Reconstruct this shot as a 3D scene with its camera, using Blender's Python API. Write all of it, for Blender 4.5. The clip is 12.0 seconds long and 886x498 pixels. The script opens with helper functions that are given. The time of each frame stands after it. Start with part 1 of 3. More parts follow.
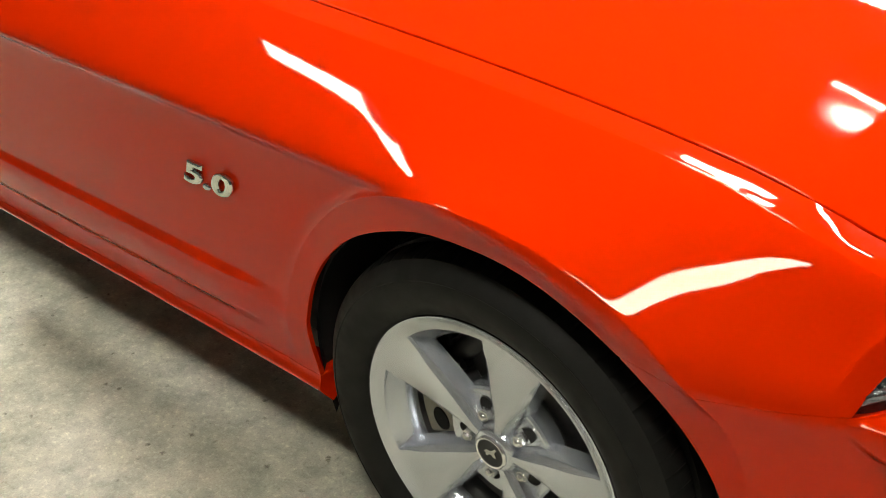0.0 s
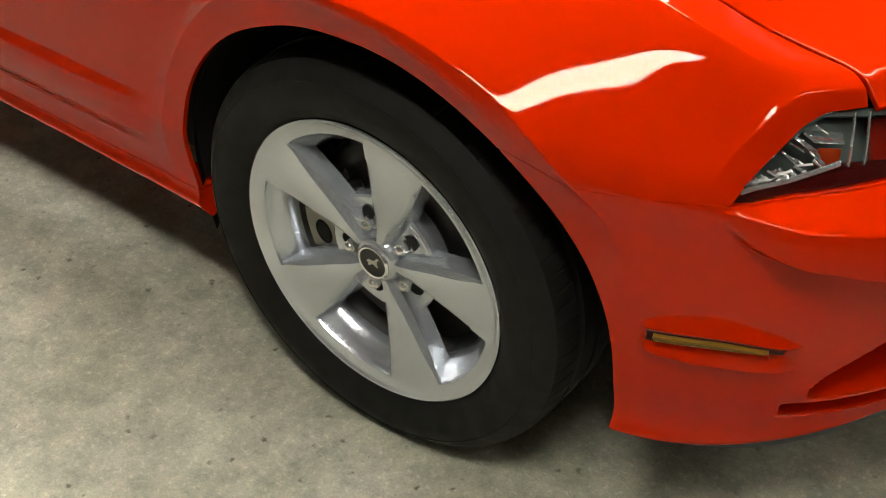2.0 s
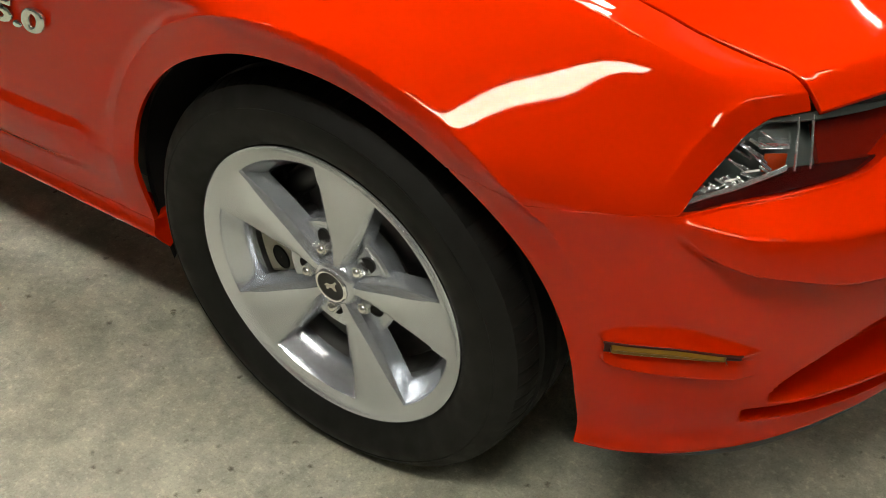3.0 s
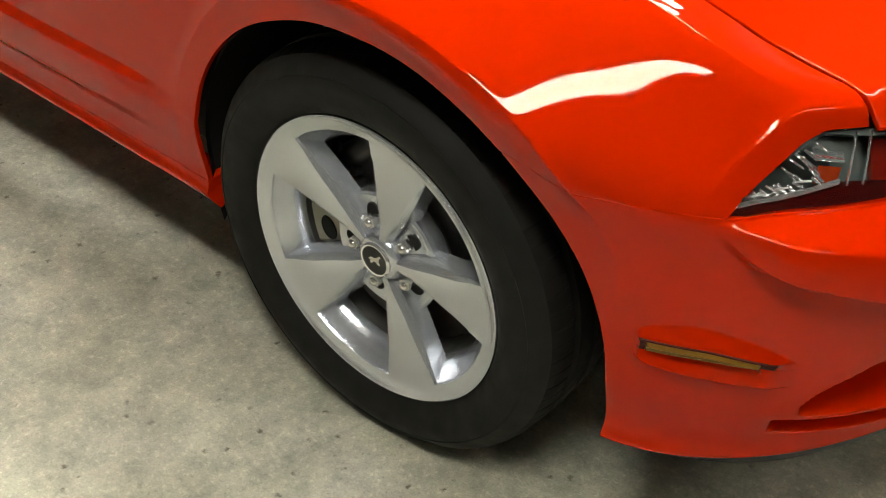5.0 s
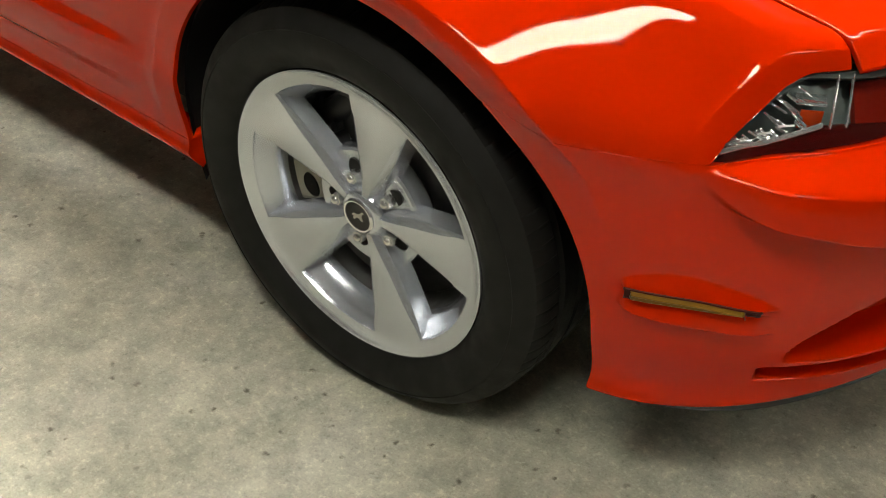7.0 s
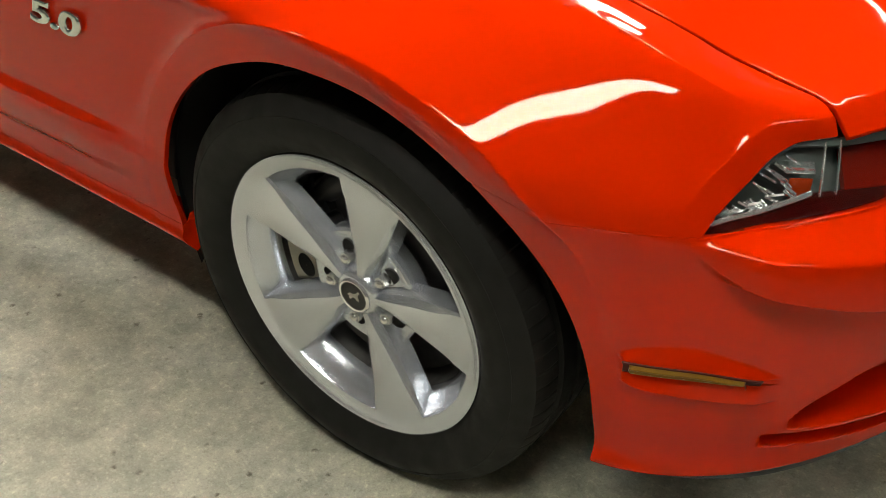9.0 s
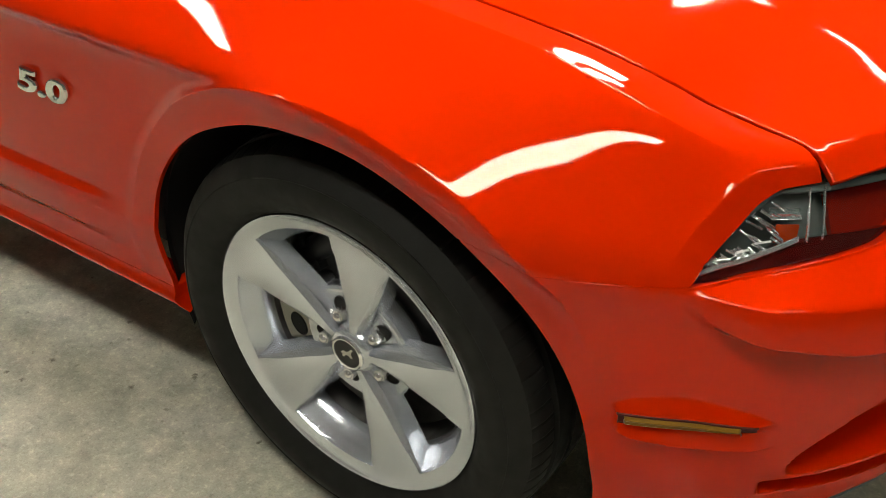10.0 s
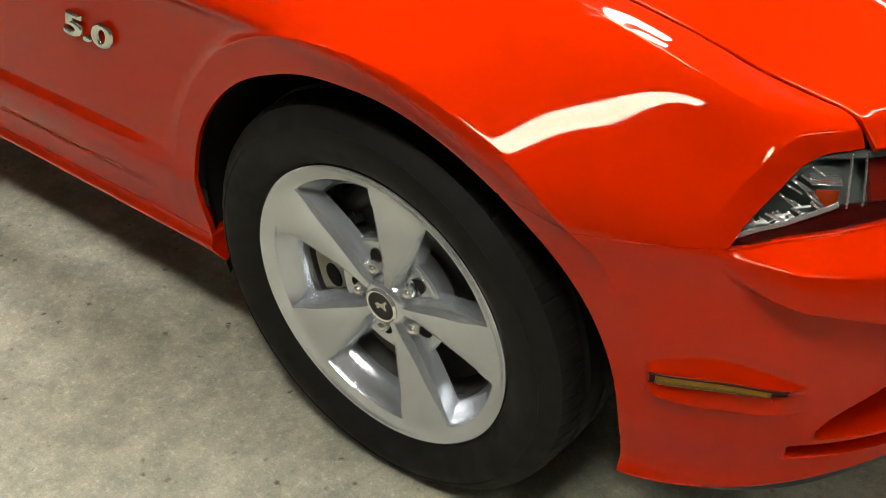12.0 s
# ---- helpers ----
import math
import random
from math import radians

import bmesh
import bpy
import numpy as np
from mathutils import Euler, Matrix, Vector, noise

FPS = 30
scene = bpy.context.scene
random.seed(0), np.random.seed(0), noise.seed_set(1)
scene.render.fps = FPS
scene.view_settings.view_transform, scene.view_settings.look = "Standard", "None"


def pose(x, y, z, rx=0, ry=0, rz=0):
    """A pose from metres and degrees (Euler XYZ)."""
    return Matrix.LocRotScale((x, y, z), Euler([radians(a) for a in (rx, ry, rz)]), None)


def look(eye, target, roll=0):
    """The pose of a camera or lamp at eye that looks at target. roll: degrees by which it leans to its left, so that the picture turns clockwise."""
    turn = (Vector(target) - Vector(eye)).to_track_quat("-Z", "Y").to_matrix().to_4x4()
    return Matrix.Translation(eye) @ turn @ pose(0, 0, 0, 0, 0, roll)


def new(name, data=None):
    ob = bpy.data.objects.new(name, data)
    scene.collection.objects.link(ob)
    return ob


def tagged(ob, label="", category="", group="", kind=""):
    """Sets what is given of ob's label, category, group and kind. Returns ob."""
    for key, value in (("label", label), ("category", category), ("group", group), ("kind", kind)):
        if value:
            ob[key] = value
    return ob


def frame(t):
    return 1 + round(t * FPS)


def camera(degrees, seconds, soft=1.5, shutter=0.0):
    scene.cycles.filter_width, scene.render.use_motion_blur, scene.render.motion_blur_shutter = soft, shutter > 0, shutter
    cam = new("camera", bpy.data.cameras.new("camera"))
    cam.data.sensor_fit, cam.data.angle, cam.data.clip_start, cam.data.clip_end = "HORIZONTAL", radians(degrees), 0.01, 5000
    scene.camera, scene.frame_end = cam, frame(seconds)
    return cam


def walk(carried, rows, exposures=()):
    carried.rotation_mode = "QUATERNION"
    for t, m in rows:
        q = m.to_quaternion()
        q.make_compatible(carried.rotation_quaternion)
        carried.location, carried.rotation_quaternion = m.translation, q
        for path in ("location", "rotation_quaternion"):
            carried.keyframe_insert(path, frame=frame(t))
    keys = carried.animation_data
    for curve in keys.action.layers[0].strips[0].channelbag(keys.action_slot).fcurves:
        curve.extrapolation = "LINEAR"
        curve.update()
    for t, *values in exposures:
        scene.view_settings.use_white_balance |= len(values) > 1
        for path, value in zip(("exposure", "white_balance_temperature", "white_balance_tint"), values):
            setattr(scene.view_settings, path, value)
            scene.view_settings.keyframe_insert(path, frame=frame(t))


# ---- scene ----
cam = camera(40.5, 12.0, soft=0.5)
PATH = [
    (0, (0.915, -1.033, 1.596), (-0.242, 0.196, 0.523), -3.8),
    (0.5, (0.944, -1.027, 1.541), (-0.1, 0.235, 0.393), -2.7),
    (1, (0.947, -1.032, 1.519), (-0.05, 0.216, 0.315), -1.0),
    (1.5, (0.949, -1.026, 1.499), (-0.022, 0.214, 0.266), -0.7),
    (2, (0.948, -1.026, 1.487), (-0.012, 0.203, 0.235), -0.6),
    (2.5, (0.954, -1.018, 1.5), (-0.014, 0.235, 0.278), -2.7),
    (2.7, (0.957, -1.013, 1.496), (0.005, 0.249, 0.269), -2.6),
    (4.3, (1.0, -0.963, 1.488), (0.089, 0.289, 0.221), -2.2),
    (4.5, (0.979, -0.995, 1.488), (-0.003, 0.22, 0.24), -1.3),
    (5, (0.981, -1.021, 1.485), (-0.012, 0.193, 0.245), 1.4),
    (5.5, (0.992, -1.023, 1.483), (-0.007, 0.186, 0.241), 1.0),
    (6, (0.998, -1.018, 1.473), (0.032, 0.19, 0.205), 0.8),
    (6.5, (0.992, -1.015, 1.469), (0.026, 0.185, 0.193), 1.2),
    (7, (0.99, -1.016, 1.466), (0.033, 0.181, 0.181), 0.8),
    (7.5, (0.987, -1.015, 1.467), (0.02, 0.175, 0.184), 1.0),
    (7.7, (0.989, -1.015, 1.479), (-0.004, 0.199, 0.238), -0.0),
    (9.3, (0.975, -0.982, 1.503), (-0.025, 0.256, 0.291), -2.2),
    (9.5, (0.971, -0.98, 1.509), (-0.038, 0.265, 0.312), -2.6),
    (10, (0.984, -0.976, 1.509), (-0.028, 0.298, 0.347), -3.5),
    (10.5, (0.971, -0.978, 1.523), (-0.045, 0.303, 0.371), -2.4),
    (11, (0.965, -0.983, 1.528), (-0.082, 0.278, 0.381), -2.4),
    (11.5, (0.967, -0.995, 1.528), (-0.095, 0.256, 0.386), -2.6),
    (12, (0.985, -0.998, 1.502), (-0.046, 0.221, 0.297), -2.5),
]
walk(cam, [(t, look(eye, target, roll)) for t, eye, target, roll in PATH], [(0, 0.0), (1, -0.05), (2, -0.18), (2.7, -0.18), (4.3, 0.3), (4.5, 0.1), (5, -0.06), (7.7, -0.14), (9.3, -0.1), (10.5, -0.04), (12, -0.1)])
# ceiling lights: x, y, length, width, brightness
# all unseen: sized to suit paint reflections; west and far north ones added as fill
LIGHTS_AT = [(0.74, -1.145, 1.1, 0.25, 58), (-2.27, -0.22, 0.5, 0.16, 60), (-4.2, 0.3, 1.2, 0.6, 90), (0.1, 1.15, 1.0, 0.6, 57), (0.12, 2.38, 0.4, 0.04, 60), (-0.42, 2.9, 0.6, 0.18, 60),
             (-0.75, 3.45, 0.9, 0.5, 60), (-2.15, 5.8, 1.2, 0.4, 90), (0.8, 5.8, 1.2, 0.4, 90), (2.8, -0.45, 1.2, 0.2, 24)]

# ---- world and lights ----
world = bpy.data.worlds.new("world")
scene.world = world
world.use_nodes = True
world.node_tree.nodes["Background"].inputs[0].default_value = (0.9, 0.95, 1.0, 1)
world.node_tree.nodes["Background"].inputs[1].default_value = 0.05


# ---- materials ----
def material(name, colour=(0.5, 0.5, 0.5), rough=0.5, metal=0.0, coat=0.0, spec=0.5, emit=0.0):
    m = bpy.data.materials.new(name)
    m.use_nodes = True
    b = m.node_tree.nodes["Principled BSDF"]
    b.inputs["Base Color"].default_value = (*colour, 1)
    b.inputs["Roughness"].default_value = rough
    b.inputs["Metallic"].default_value = metal
    b.inputs["Coat Weight"].default_value = coat
    b.inputs["Coat Roughness"].default_value = 0.02
    b.inputs["Specular IOR Level"].default_value = spec
    if emit:
        b.inputs["Emission Color"].default_value = (*colour, 1)
        b.inputs["Emission Strength"].default_value = emit
    return m


def add(m, kind, **values):
    n = m.node_tree.nodes.new(kind)
    for k, v in values.items():
        n.inputs[k.replace("_", " ")].default_value = v
    return n


def link(m, a, out, b, into):
    m.node_tree.links.new(a.outputs[out], b.inputs[into])


def ramp(m, stops):
    n = m.node_tree.nodes.new("ShaderNodeValToRGB")
    e = n.color_ramp.elements
    while len(e) < len(stops):
        e.new(0.5)
    for el, (p, c) in zip(e, stops):
        el.position, el.color = p, (*c, 1) if len(c) == 3 else c
    return n


def grain(m, scale, low, high, into="Roughness", detail=4.0):
    """Noise between two values on one input."""
    co = add(m, "ShaderNodeTexCoord")
    n = add(m, "ShaderNodeTexNoise", Scale=scale, Detail=detail)
    link(m, co, "Object", n, "Vector")
    r = add(m, "ShaderNodeMapRange", From_Min=0.3, From_Max=0.7, To_Min=low, To_Max=high)
    link(m, n, 0, r, 0)
    link(m, r, 0, m.node_tree.nodes["Principled BSDF"], into)
    return n


def bump(m, scale, strength, distance, detail=3.0):
    co = add(m, "ShaderNodeTexCoord")
    n = add(m, "ShaderNodeTexNoise", Scale=scale, Detail=detail)
    link(m, co, "Object", n, "Vector")
    b = add(m, "ShaderNodeBump", Strength=strength, Distance=distance)
    link(m, n, 0, b, "Height")
    link(m, b, 0, m.node_tree.nodes["Principled BSDF"], "Normal")


PAINT = material("red_paint", (0.55, 0.016, 0.0), 0.03, 0.0, 0.0, 0.235)
PAINT.node_tree.nodes["Principled BSDF"].inputs["Specular Tint"].default_value = (1.0, 0.96, 0.78, 1)
GLOSS_BLACK = material("black_plastic", (0.012, 0.012, 0.012), 0.45)
DARK = material("dark_liner", (0.016, 0.016, 0.015), 0.9, spec=0.2)
RUBBER = material("tyre_rubber", (0.010, 0.010, 0.009), 0.65, spec=0.2)
grain(RUBBER, 30, 0.52, 0.72)
bump(RUBBER, 700, 0.25, 0.0008)
ALLOY = material("painted_alloy", (0.60, 0.635, 0.70), 0.27, 0.75, 0.8)
CHROME = material("chrome", (0.85, 0.85, 0.87), 0.13, 0.92)
BADGE = material("badge_chrome", (0.56, 0.55, 0.51), 0.16, 0.95)
IRON = material("cast_iron", (0.09, 0.088, 0.085), 0.55, 0.7)
grain(IRON, 60, 0.42, 0.7)
CAST_ALLOY = material("cast_aluminium", (0.30, 0.285, 0.24), 0.6, 0.15)
grain(CAST_ALLOY, 80, 0.42, 0.6)
BARREL = material("dusty_barrel", (0.10, 0.10, 0.098), 0.55, 0.3)
grain(BARREL, 40, 0.45, 0.7)
NUT = material("nut_steel", (0.75, 0.74, 0.72), 0.25, 0.9)
SEAL = material("dark_red_seal", (0.06, 0.005, 0.002), 0.55, spec=0.2)
AMBER = material("amber_plastic", (0.23, 0.115, 0.010), 0.3, 0.0, 0.0, 0.3)
# dark red paints the beak's reflection into the lamp's inner panel
RED_REFLECTION = material("red_reflection", (0.20, 0.010, 0.004), 0.15, 0.0, 0.5)
# orange stands in for the red paint mirrored in a lamp facet
ORANGE_REFLECTION = material("orange_reflection", (0.42, 0.045, 0.008), 0.25, 0.0, 0.3)
REFLECTOR = material("lamp_reflector", (0.8, 0.83, 0.83), 0.13, 0.8)
UPPER = material("grey_lamp_plastic", (0.09, 0.118, 0.108), 0.38, 0.0)
# dark plastic reddened to carry the beak's reflection in the lower bezel
BEZEL_REFLECTION = material("bezel_red_reflection", (0.05, 0.004, 0.003), 0.12, 0.0, 0.5)
BEZEL = material("lamp_bezel", (0.13, 0.155, 0.145), 0.22, 0.3)
GLASS = bpy.data.materials.new("clear_lens")
GLASS.use_nodes = True
GLASS.node_tree.nodes.clear()
_o, _m = add(GLASS, "ShaderNodeOutputMaterial"), add(GLASS, "ShaderNodeMixShader")
_t, _g, _f = add(GLASS, "ShaderNodeBsdfTransparent", Color=(0.93, 0.95, 0.95, 1)), add(GLASS, "ShaderNodeBsdfGlossy", Roughness=0.02), add(GLASS, "ShaderNodeFresnel", IOR=1.5)
link(GLASS, _f, 0, _m, 0), link(GLASS, _t, 0, _m, 1), link(GLASS, _g, 0, _m, 2), link(GLASS, _m, 0, _o, 0)
EMBLEM = material("satin_silver", (0.6, 0.58, 0.54), 0.3, 0.9)
WALL = material("wall_paint", (0.07, 0.068, 0.06), 0.6)
grain(WALL, 3, 0.5, 0.7)
CEILING = material("ceiling_paint", (0.07, 0.07, 0.068), 0.8)
grain(CEILING, 2, 0.7, 0.9)
GLOW = {g: material("lit_diffuser", (1.0, 0.965, 0.845), 0.5, emit=g) for g in sorted({row[4] for row in LIGHTS_AT})}
FIXTURE = material("white_enamel", (0.8, 0.8, 0.78), 0.4)

CONCRETE = material("concrete", (0.4, 0.4, 0.36), 0.5)


def concrete_nodes():
    m = CONCRETE
    b = m.node_tree.nodes["Principled BSDF"]
    co = add(m, "ShaderNodeTexCoord")

    def tex(kind, **v):
        n = add(m, kind, **v)
        link(m, co, "Object", n, "Vector")
        return n

    def times(a, c, f):
        n = m.node_tree.nodes.new("ShaderNodeMix")
        n.data_type, n.blend_type = "RGBA", "MULTIPLY"
        n.inputs[0].default_value = f
        m.node_tree.links.new(a, n.inputs[6])
        m.node_tree.links.new(c, n.inputs[7])
        return n.outputs[2]

    big = tex("ShaderNodeTexNoise", Scale=2.6, Detail=5.0, Roughness=0.6, Distortion=0.4)
    mid = tex("ShaderNodeTexNoise", Scale=14.0, Detail=6.0, Roughness=0.65)
    fine = tex("ShaderNodeTexNoise", Scale=75.0, Detail=5.0, Roughness=0.7)
    speck = tex("ShaderNodeTexNoise", Scale=240.0, Detail=3.0, Roughness=0.6)
    where = tex("ShaderNodeTexNoise", Scale=4.5, Detail=3.0)
    # the pits' outlines wander
    bend = m.node_tree.nodes.new("ShaderNodeMix")
    bend.data_type, bend.blend_type = "RGBA", "LINEAR_LIGHT"
    bend.inputs[0].default_value = 0.010
    link(m, co, "Object", bend, 6)
    link(m, fine, "Color", bend, 7)
    pits = add(m, "ShaderNodeTexVoronoi", Scale=30.0)
    link(m, bend, 2, pits, "Vector")
    c1 = ramp(m, [(0.32, (0.365, 0.356, 0.280)), (0.5, (0.455, 0.446, 0.360)), (0.68, (0.56, 0.546, 0.466))])
    link(m, big, 0, c1, 0)
    c2 = ramp(m, [(0.28, (0.62, 0.65, 0.62)), (0.46, (0.93, 0.935, 0.92)), (0.62, (1.20, 1.20, 1.16))])
    link(m, mid, 0, c2, 0)
    c3 = ramp(m, [(0.30, (0.55, 0.55, 0.53)), (0.42, (0.93, 0.93, 0.93)), (0.55, (1.0, 1.0, 1.0)), (0.65, (1.40, 1.40, 1.38))])
    link(m, fine, 0, c3, 0)
    c4 = ramp(m, [(0.32, (0.62, 0.62, 0.61)), (0.46, (0.98, 0.98, 0.98)), (0.56, (1.0, 1.0, 1.0)), (0.68, (1.30, 1.30, 1.30))])
    link(m, speck, 0, c4, 0)
    # sparse dark pits
    near = ramp(m, [(0.06, (1, 1, 1)), (0.20, (0, 0, 0))])
    link(m, pits, "Distance", near, 0)
    few = ramp(m, [(0.48, (0, 0, 0)), (0.56, (1, 1, 1))])
    link(m, pits, "Color", few, 0)
    patch = ramp(m, [(0.38, (0, 0, 0)), (0.50, (1, 1, 1))])
    link(m, where, 0, patch, 0)
    p1 = add(m, "ShaderNodeMath")
    p1.operation = "MULTIPLY"
    link(m, near, 0, p1, 0)
    link(m, few, 0, p1, 1)
    p2 = add(m, "ShaderNodeMath")
    p2.operation = "MULTIPLY"
    link(m, p1, 0, p2, 0)
    link(m, patch, 0, p2, 1)
    dark = ramp(m, [(0.0, (1, 1, 1)), (1.0, (0.34, 0.32, 0.29))])
    link(m, p2, 0, dark, 0)
    out = times(c1.outputs[0], c2.outputs[0], 0.9)
    out = times(out, c3.outputs[0], 0.7)
    out = times(out, c4.outputs[0], 0.45)
    out = times(out, dark.outputs[0], 1.0)
    m.node_tree.links.new(out, b.inputs["Base Color"])
    r = add(m, "ShaderNodeMapRange", From_Min=0.35, From_Max=0.65, To_Min=0.66, To_Max=0.46)
    link(m, big, 0, r, 0)
    link(m, r, 0, b, "Roughness")
    bp = add(m, "ShaderNodeBump", Strength=0.4, Distance=0.002)
    link(m, fine, 0, bp, "Height")
    link(m, bp, 0, b, "Normal")


concrete_nodes()


# ---- mesh helpers ----
def finish(ob, bm, mat, angle=35):
    me = ob.data
    bmesh.ops.recalc_face_normals(bm, faces=bm.faces)
    for f in bm.faces:
        f.smooth = True
    bm.to_mesh(me)
    bm.free()
    me.materials.append(mat)
    me.set_sharp_from_angle(angle=radians(angle))
    return ob


def part(name, bm, mat, parent=None, label="", angle=35):
    ob = new(name, bpy.data.meshes.new(name))
    finish(ob, bm, mat, angle)
    if parent:
        ob.parent = parent
    if label:
        tagged(ob, label)
    return ob


def box(bm, x0, x1, y0, y1, z0, z1, bevel=0.0):
    r = bmesh.ops.create_cube(bm, size=1)
    for v in r["verts"]:
        v.co = Vector(((x0 + x1) / 2 + v.co.x * (x1 - x0), (y0 + y1) / 2 + v.co.y * (y1 - y0), (z0 + z1) / 2 + v.co.z * (z1 - z0)))
    if bevel:
        es = list({e for v in r["verts"] for e in v.link_edges})
        bmesh.ops.bevel(bm, geom=es, offset=bevel, segments=2, affect="EDGES", profile=0.5)
    return bm


def turned(profile, n=96, a0=0.0, a1=360.0, wobble=None):
    """A body of revolution about the wheel's axis (y), from (radius, y) pairs."""
    bm = bmesh.new()
    full = abs(a1 - a0) >= 359.9
    rings = []
    for i in range(n if full else n + 1):
        a = radians(a0 + (a1 - a0) * i / n)
        ring = []
        for k, (r, y) in enumerate(profile):
            if wobble:
                r = wobble(i, k, r)
            ring.append(bm.verts.new((r * math.sin(a), y, r * math.cos(a))))
        rings.append(ring)
    for i in range(len(rings) if full else len(rings) - 1):
        p, q = rings[i], rings[(i + 1) % len(rings)]
        for k in range(len(profile) - 1):
            bm.faces.new((p[k], q[k], q[k + 1], p[k + 1]))
    return bm


def disc(r, y0, y1, bevel=0.002, n=48, hole=0.0):
    if hole:
        return turned([(hole, y1), (hole, y0), (r - bevel, y0), (r, y0 + bevel), (r, y1), (hole, y1)], n)
    return turned([(0.0005, y0), (r - bevel, y0), (r, y0 + bevel), (r, y1), (0.0005, y1)], n)


def pchip(xs, ys):
    """A smooth curve through the given values that does not overshoot."""
    xs, ys = np.array(xs, float), np.array(ys, float)
    h, d = np.diff(xs), np.diff(ys) / np.diff(xs)
    m = np.zeros_like(ys)
    m[0], m[-1] = d[0], d[-1]
    for i in range(1, len(xs) - 1):
        if d[i - 1] * d[i] > 0:
            w1, w2 = 2 * h[i] + h[i - 1], h[i] + 2 * h[i - 1]
            m[i] = (w1 + w2) / (w1 / d[i - 1] + w2 / d[i])

    def f(x):
        x = np.clip(np.asarray(x, float), xs[0], xs[-1])
        i = np.clip(np.searchsorted(xs, x) - 1, 0, len(xs) - 2)
        t = (x - xs[i]) / h[i]
        return ((1 + 2 * t) * (1 - t) ** 2 * ys[i] + t * (1 - t) ** 2 * h[i] * m[i]
                + t * t * (3 - 2 * t) * ys[i + 1] + t * t * (t - 1) * h[i] * m[i + 1])

    return f


def soft(f, lo, hi, width):
    """The same curve with its bends eased over a width."""
    xs = np.arange(lo, hi, 0.002)
    k = np.arange(-3 * width, 3 * width + 1e-9, 0.002)
    w = np.exp(-0.5 * (k / width) ** 2)
    w /= w.sum()
    ys = sum(wi * (f(np.clip(xs + ki, lo, hi)) + np.clip(xs + ki - hi, 0, None) * 0) for ki, wi in zip(k, w))
    return lambda x: np.interp(x, xs, ys)


def step(a, b, x):
    t = np.clip((np.asarray(x, float) - a) / (b - a), 0, 1)
    return t * t * (3 - 2 * t)


def smin(a, b, k):
    h = np.clip(0.5 + 0.5 * (b - a) / k, 0, 1)
    return b * (1 - h) + a * h - k * h * (1 - h)


# ---- the car's body side as one swept surface ----
HZ = 0.335
MIDDLE = 0.894
ARCH = (0.03, 0.35, 0.393)
CREASE = 0.452

# plan of the flank, from the door to the nose: x and y along the way
PLAN_X = [-1.7, 0.30, 0.40, 0.48, 0.55, 0.61, 0.67, 0.72, 0.765, 0.80, 0.83, 0.85, 0.86]
PLAN_Y = [0.0, 0.0, 0.004, 0.020, 0.048, 0.083, 0.132, 0.190, 0.262, 0.345, 0.47, 0.65, 0.894]
_l = np.r_[0, np.cumsum(np.hypot(np.diff(PLAN_X), np.diff(PLAN_Y)))] - 1.7
plan_x, plan_y = soft(pchip(_l, PLAN_X), -1.7, 1.35, 0.025), soft(pchip(_l, PLAN_Y), -1.7, 1.35, 0.025)

U = [-1.7, -0.9, -0.5, -0.25, 0.05, 0.30, 0.45, 0.58, 0.70, 0.9, 1.3]
# rows of the section from hood gap to underside: inset and height along U
LINES = []


def section(inset, height):
    LINES.append((soft(pchip(U, inset), -1.7, 1.35, 0.05), soft(pchip(U, height), -1.7, 1.35, 0.05)))


section([0.225, 0.225, 0.225, 0.225, 0.225, 0.225, 0.225, 0.225, 0.225, 0.225, 0.225], [0.972, 0.924, 0.904, 0.892, 0.872, 0.844, 0.815, 0.785, 0.765, 0.76, 0.76])
section([0.165, 0.165, 0.165, 0.165, 0.165, 0.165, 0.158, 0.148, 0.145, 0.145, 0.145], [0.968, 0.922, 0.903, 0.893, 0.876, 0.85, 0.822, 0.79, 0.776, 0.77, 0.77])
section([0.12, 0.12, 0.12, 0.12, 0.12, 0.1154, 0.1093, 0.099, 0.1, 0.1, 0.1], [0.945, 0.905, 0.888, 0.88, 0.868, 0.843, 0.814, 0.782, 0.768, 0.762, 0.762])
section([0.05, 0.05, 0.05, 0.05, 0.055, 0.0451, 0.0594, 0.0495, 0.05, 0.05, 0.05], [0.88, 0.855, 0.845, 0.842, 0.836, 0.8, 0.755, 0.712, 0.69, 0.68, 0.68])
section([-0.02, -0.02, -0.02, -0.024, -0.0332, -0.0278, -0.0115, 0.0172, 0.0252, 0.03, 0.03], [0.795, 0.787, 0.785, 0.788, 0.802, 0.722, 0.67, 0.655, 0.64, 0.63, 0.63])
section([-0.015, -0.015, -0.015, -0.018, -0.028, -0.0239, -0.0045, 0.012, 0.015, 0.02, 0.02], [0.768, 0.765, 0.762, 0.76, 0.76, 0.67, 0.615, 0.6, 0.59, 0.58, 0.58])
section([-0.008, -0.008, -0.008, -0.01, -0.014, -0.0104, -0.0001, 0.008, 0.01, 0.01, 0.01], [0.72, 0.72, 0.715, 0.7, 0.68, 0.6, 0.55, 0.54, 0.53, 0.52, 0.52])
section([-0.01, -0.01, -0.01, -0.01, -0.01, -0.006, 0.0, 0.006, 0.008, 0.008, 0.008], [0.58, 0.58, 0.575, 0.57, 0.55, 0.5, 0.48, 0.47, 0.46, 0.46, 0.46])
section([-0.011, -0.011, -0.011, -0.011, -0.01, -0.006, 0.002, 0.008, 0.01, 0.01, 0.01], [0.475, 0.475, 0.465, 0.46, 0.45, 0.42, 0.4, 0.39, 0.38, 0.38, 0.38])
